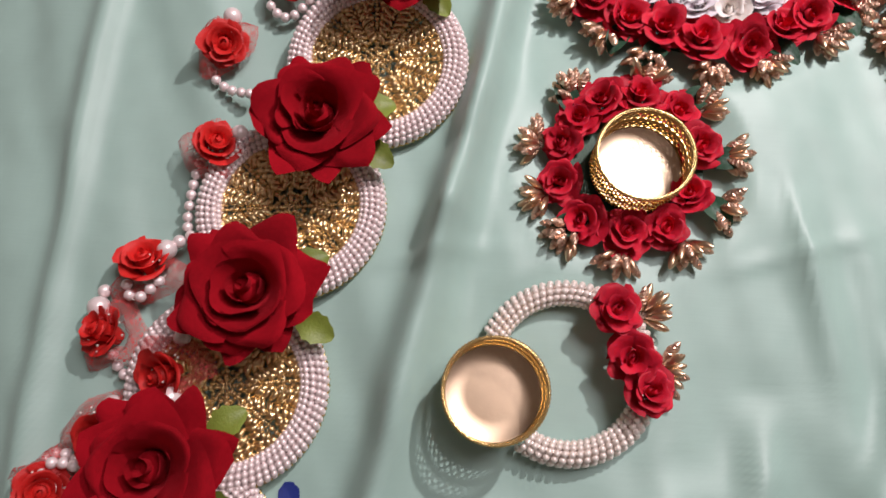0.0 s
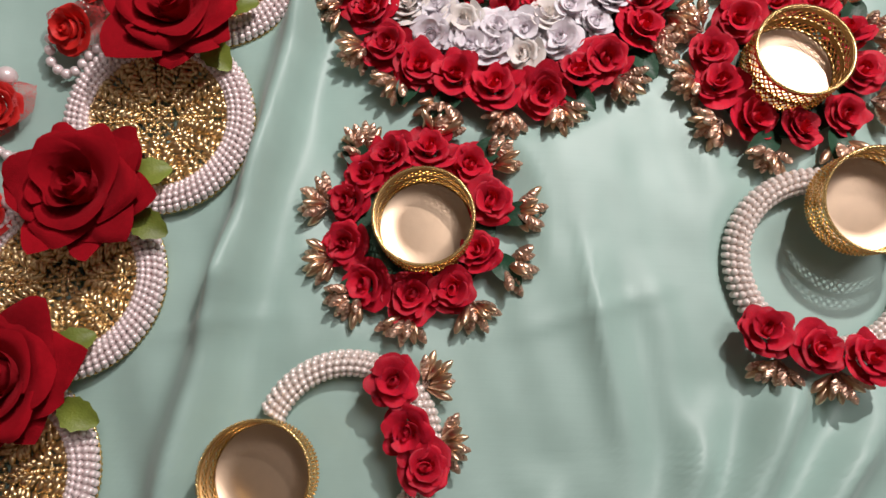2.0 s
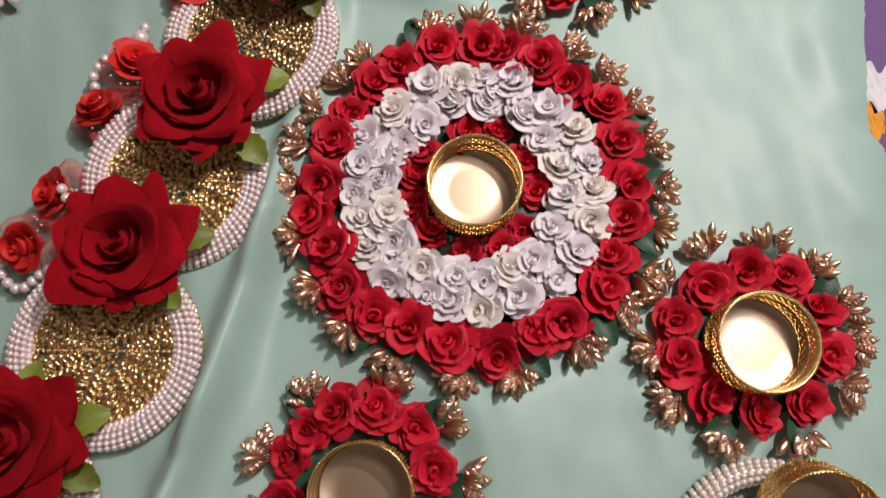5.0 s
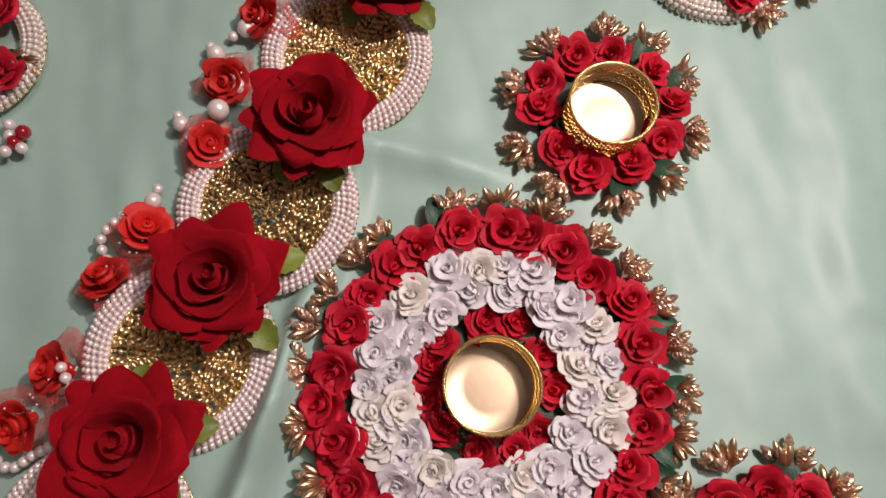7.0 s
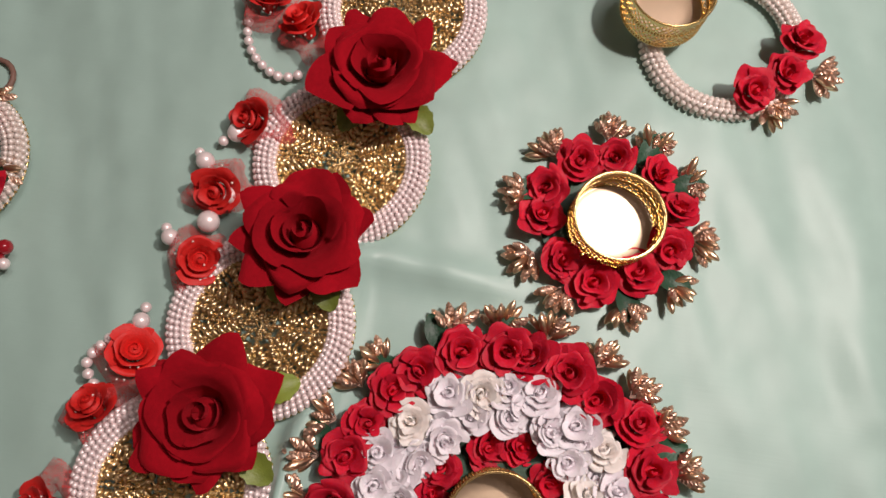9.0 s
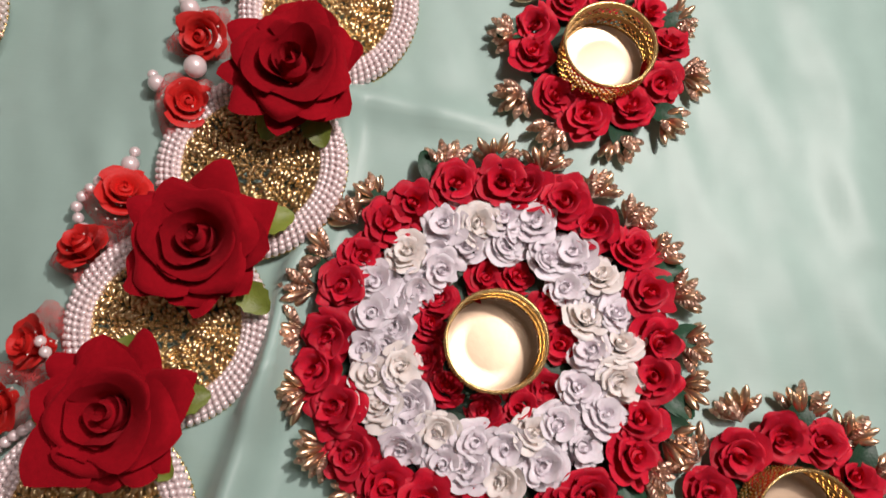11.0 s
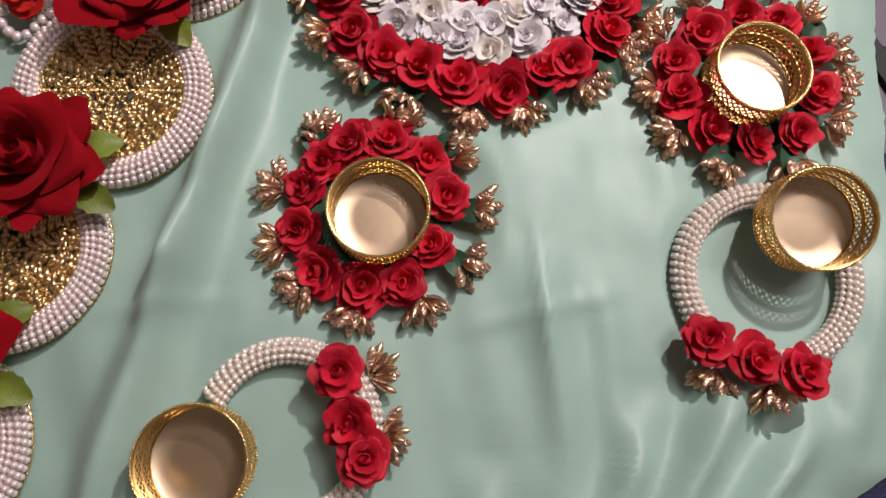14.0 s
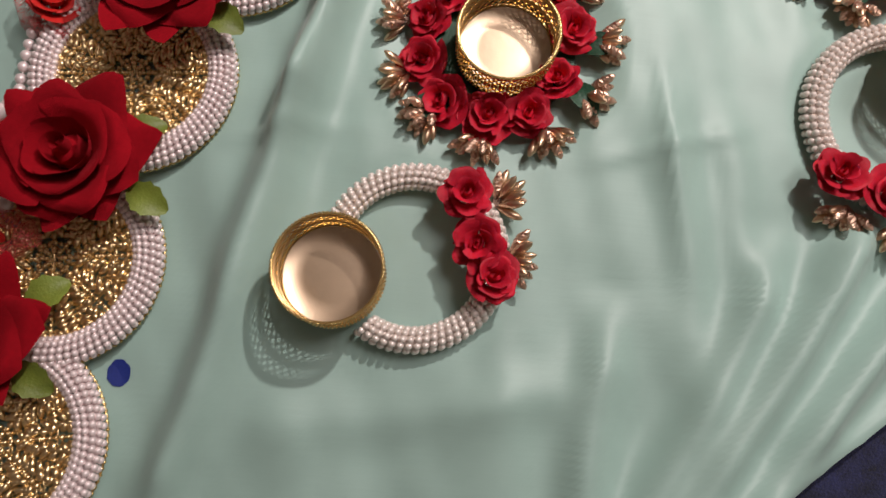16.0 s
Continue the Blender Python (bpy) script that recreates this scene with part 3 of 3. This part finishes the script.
# ---- velvet roses ----
def velvet_petals(seed):
    rng, out = random.Random(seed), []
    a = rng.uniform(0, 6)
    layers = ((6, .004, .0325, .001, .0085, .56, .34, .06, -.10, .65, .0060), (5, .004, .0318, .002, .0130, .66, .34, .14, -.10, .60, .0060), (4, .004, .0280, .003, .0170, .90, .28, .34, -.03, .70, .0060),
              (3, .0045, .0200, .003, .0210, 1.25, .18, .46, .02, 1.0, .0050), (3, .0045, .0130, .003, .0228, 1.30, .12, .34, .03, 1.4, .0034))
    for count, r0, r1, z0, z1, half, point, curl, cupv, rise, jit in layers:
        a += .55
        for k in range(count):
            s = Shape()
            petal(s, rng, a + k * 2 * math.pi / count + rng.uniform(-.2, .2), r0, r1 * rng.uniform(.90, 1.06), z0, z1 + rng.uniform(-.0015, .0015), half, point, curl, cupv, jit, 14, 12, rise, 1.0)
            out.append(s.mesh("petal", VELVET))
    core = Shape()
    spiral(core, rng, 1.7, .0008, .0070, .006, .0210, 60, .16)
    core.lathe([(1e-5, .0140), (.004, .0130), (.0068, .008)], 12)
    return out, core.mesh("heart", VELVET)


VELVETS = [velvet_petals(40 + k) for k in range(3)]


def velvet_rose(x, y, z, turn, kind, leaves, tilt=0):
    root = thing("velvet_rose", "large deep red velvet rose resting on pearl medallions", "rose", pose(x, y, z, tilt, 0, turn) @ Matrix.Scale(.93, 4), "velvet roses")
    petals, heart = VELVETS[kind]
    for me in petals:
        part("petal", me, root)
    part("heart", heart, root)
    part("calyx", CALYX, root, None, "green calyx")
    for a, reach in leaves:
        t = radians(a - turn)
        part("leaf", OLIVE_LEAF, root, pose(reach * math.cos(t), reach * math.sin(t), -.004, -12, 0, a - turn - 90), "olive green fabric leaf")


ROSES = [(-.0454, .2125, 0, 0, ((-120, .014), (-40, .017), (60, .014))), (-.0632, .1360, 40, 1, ((-110, .014), (-62, .016), (70, .014), (165, .016))), (-.0860, .0615, 80, 2, ((-40, .020), (100, .012), (30, .02))),
         (-.1042, -.0042, 20, 0, ((20, .016), (-45, .014), (100, .014), (185, .02))), (-.1301, -.0812, 130, 1, ((25, .016), (-25, .018), (100, .014))), (-.1475, -.1524, 65, 2, ((-25, .020), (35, .016), (90, .01))),
         (-.1720, -.2190, 10, 0, ((40, .02), (-30, .018)))]
CALYX = Shape().lathe([(.0030, -.0125), (.0036, -.0060), (.0062, 0), (.0080, .0040), (.0030, .0045)], 14).mesh("calyx", OLIVE)
for x, y, turn, kind, leaves in ROSES:
    velvet_rose(x, y, .0180, turn, kind, leaves)


# ---- net roses, pearl strings and drops along the medallions ----
def small_rose_mesh(seed):
    rng, s = random.Random(seed), Shape()
    for k in range(5):
        petal(s, rng, k * 1.257 + rng.uniform(-.2, .2), .0025, .0086 * rng.uniform(.9, 1.1), .0003, .0088 + rng.uniform(-.001, .001), .88, .12, .22, .02, .0022, 8, 6, .45)
    for k in range(4):
        petal(s, rng, .5 + k * 1.571 + rng.uniform(-.3, .3), .0025, .0066 * rng.uniform(.9, 1.1), .002, .0112, .95, .12, .22, .02, .0016, 8, 5, .40)
    for k in range(3):
        petal(s, rng, k * 2.094, .0018, .0044, .003, .0126, 1.2, .1, .16, .02, .001, 8, 5, .36)
    spiral(s, rng, 1.4, .0005, .0022, .005, .0128, 26)
    s.lathe([(1e-5, .0112), (.0018, .0106), (.0034, .0080)], 10)
    return s.mesh("blossom", SCARLET)


def net_mesh(seed):
    rng = random.Random(seed)
    rows = []
    for i in range(7):
        r = .004 + .009 * i / 6
        rows.append([(r * math.cos(a) * (1.15 + .35 * math.sin(3 * a + seed)), r * math.sin(a), .002 + .006 * math.sin(i * .5) + .003 * noise.noise((math.cos(a) * 2, math.sin(a) * 2, i * .6 + seed))) for a in (2 * math.pi * k / 20 for k in range(20))])
    return Shape().grid(rows, True).mesh("net", NET)


SMALL_ROSES, NETS = [small_rose_mesh(60 + k) for k in range(3)], [net_mesh(70 + k) for k in range(3)]
BEAD = Shape().ball((0, 0, 0), .0023, 12, 8).mesh("bead", PEARL)
BIG_PEARL = Shape().ball((0, 0, 0), .0046, 16, 12).mesh("pearl", PEARL)
SEQUIN = Shape().ball((0, 0, 0), .00055, 6, 4).mesh("sequin", IVORY)
RED_BEAD = Shape().ball((0, 0, 0), .0030, 12, 8).mesh("bead", BEAD_RED)


def net_rose(x, y, turn, k, pearls, z=.001):
    root = thing("net_rose", "scarlet fabric rosebud in red sequinned net with pearl drops", "rosebud", pose(x, y, z, 0, 0, 0), "net rosebuds")
    part("blossom", SMALL_ROSES[k % 3], root, pose(0, 0, .001, 0, 0, turn) @ pose(0, 0, 0, -26, 10, 0) @ Matrix.Scale(1.22, 4))
    rng = random.Random(k)
    for i in range(7):
        a, r = rng.uniform(0, 6.28), rng.uniform(.0045, .0090)
        part("sequin", SEQUIN, root, pose(r * math.cos(a), r * math.sin(a), .0135 - r * .35))
    part("net", NETS[k % 3], root, pose(0, 0, 0, 0, 0, turn), "sheer red net")
    for px, py, size in pearls:
        part("pearl", BIG_PEARL, root, pose(px - x, py - y, .0046 * size + .002) @ Matrix.Scale(size, 4), "pinkish pearl")


NET_ROSES = [(-.107, .246, ()), (-.085, .236, ((-.092, .244, .8),)), (-.097, .189, ((-.106, .181, .95), (-.112, .177, .5))), (-.108, .1565, ((-.117, .166, .9), (-.121, .170, .5), (-.103, .152, .8))),
             (-.112, .1235, ((-.109, .139, 1.05), (-.124, .130, .8), (-.127, .134, .5))), (-.128, .077, ((-.127, .093, .8), (-.127, .099, .5))), (-.135, .053, ()), (-.1425, .0165, ()), (-.153, -.003, ()),
             (-.183, -.040, ((-.180, -.028, .9),)), (-.180, -.091, ((-.168, -.083, .8),)), (-.197, -.146, ((-.190, -.136, .9), (-.186, -.132, .6))), (-.205, -.173, ((-.213, -.162, 1.0), (-.213, -.155, .6))),
             (-.175, -.184, ((-.174, -.195, 1.0), (-.174, -.172, .7))), (-.203, -.208, ((-.200, -.199, .8),)), (-.223, -.232, ())]
for k, (x, y, pearls) in enumerate(NET_ROSES):
    net_rose(x, y, 67 * k, k, pearls, .009 if k == 13 else .001)


def pearl_string(points, z=.0026):
    root = thing("pearl_string", "string of small pinkish pearls looped beside the medallions", "pearl string", group="pearl strings")
    smooth = []
    P = [points[0]] + list(points) + [points[-1]]
    for a, b, c, d in zip(P, P[1:], P[2:], P[3:]):
        for i in range(20):
            t = i / 20
            smooth.append(tuple(.5 * (2 * q + (r - p) * t + (2 * p - 5 * q + 4 * r - w) * t * t + (3 * q - p - 3 * r + w) * t ** 3) for p, q, r, w in zip(a, b, c, d)))
    last = None
    for x, y, dz in smooth:
        if last is None or math.dist(last, (x, y, dz)) > .0045:
            part("bead", BEAD, root, pose(x, y, z + dz))
            last = (x, y, dz)
    part("thread", Shape().tube([(x, y, z + dz) for x, y, dz in smooth[::4]], .0003, 4).mesh("thread", IVORY), root)


STRINGS = [((-.115, .243, 0), (-.114, .232, 0), (-.108, .221, 0), (-.095, .213, 0), (-.082, .216, .002)),
           ((-.137, .084, .006), (-.145, .074, .003), (-.141, .065, .001), (-.131, .061, .001), (-.122, .056, .004)),
           ((-.141, .018, .012), (-.136, .012, .012), (-.130, .006, .010), (-.126, .000, .008)),
           ((-.165, -.010, .004), (-.165, -.019, 0), (-.156, -.024, 0), (-.146, -.017, .004), (-.138, -.012, .008)),
           ((-.189, -.044, 0), (-.186, -.055, 0), (-.178, -.061, 0), (-.166, -.064, .003)),
           ((-.184, -.097, .002), (-.186, -.110, 0), (-.184, -.126, .002), (-.176, -.134, .006)),
           ((-.203, -.152, .006), (-.199, -.158, .006), (-.192, -.152, .006), (-.187, -.146, .006)),
           ((-.205, -.180, .002), (-.201, -.186, .001), (-.193, -.190, .004)),
           ((-.227, -.225, 0), (-.219, -.219, .002), (-.210, -.221, .003), (-.204, -.227, .002), (-.209, -.232, .003), (-.217, -.230, .005), (-.222, -.224, .006), (-.214, -.222, .007), (-.206, -.223, .008)),
           ((-.175, -.172, .012), (-.170, -.165, .010), (-.166, -.158, .008))]
for pts in STRINGS:
    pearl_string(pts)


# ---- rakhi ornament farther along the cloth ----
def ornament():
    rng = random.Random(77)
    x, y = -.2310, .1500
    root = thing("pearl_ornament", "round pearl ornament with red roses and copper sprays", "ornament", pose(x, y, .004))
    part("core", Shape().lathe([(.030 + .0038 * math.cos(a), .0022 * math.sin(a)) for a in (k * math.pi / 5 for k in range(11))], 60).mesh("core", IVORY), root)
    pearl_rows(root, IVORY, IVORY_PEARL, .030, .0046, .7, 66, (90, 124, 56), (22, 158, -12))
    part("edge_chain", edge_chain_mesh(), root, Matrix.Scale(.90, 4), "gold bead chain")
    for rx, ry in ((-.217, .170), (-.209, .138), (-.238, .160)):
        rose(root, rng.choice(RED_ROSES), pose(rx - x, ry - y, .003, rng.uniform(-10, 10), rng.uniform(-10, 10), rng.uniform(0, 360)) @ Matrix.Scale(1.15, 4), "crimson paper rose")
    for sx, sy, a in ((-.216, .181, 60), (-.204, .150, -10)):
        bud_cluster(root, sx - x - .004, sy - y - .002, a, rng, .003, 6)
    part("loop", Shape().tube([(-.224 - x + .009 * math.cos(a), .192 - y + .009 * math.sin(a), -.002) for a in (k * math.pi / 9 - .6 for k in range(12))], .0013, 8).mesh("loop", WALNUT), root, None, "brown cord loop")
    for k, (bx, by) in enumerate(((-.199, .113), (-.193, .115), (-.192, .108), (-.198, .105), (-.196, .110), (-.204, .109), (-.201, .118))):
        part("bead", RED_BEAD if k in (1, 4) else BEAD, root, pose(bx - x, by - y, .0 + .001 * (k % 2)) @ Matrix.Scale(1.15, 4))


ornament()

# ---- ink blot on the cloth ----
rows = []
for i in range(5):
    rows.append([(-.1285 + (.00001 + i / 4 * .0042) * (1 + .12 * noise.noise((math.cos(a) * 3, math.sin(a) * 3, 1))) * math.cos(a),
                  -.227 + (.00001 + i / 4 * .0050) * (1 + .12 * noise.noise((math.cos(a) * 3, math.sin(a) * 3, 1))) * math.sin(a), 0) for a in (2 * math.pi * k / 24 for k in range(24))])
rows = [[(x, y, cloth_height(x, y) + .0005) for x, y, _ in r] for r in rows]
tagged(new("ink_blot", Shape().grid(rows, True).mesh("ink_blot", INK)), "small dark blue ink blot on the satin", "stain")
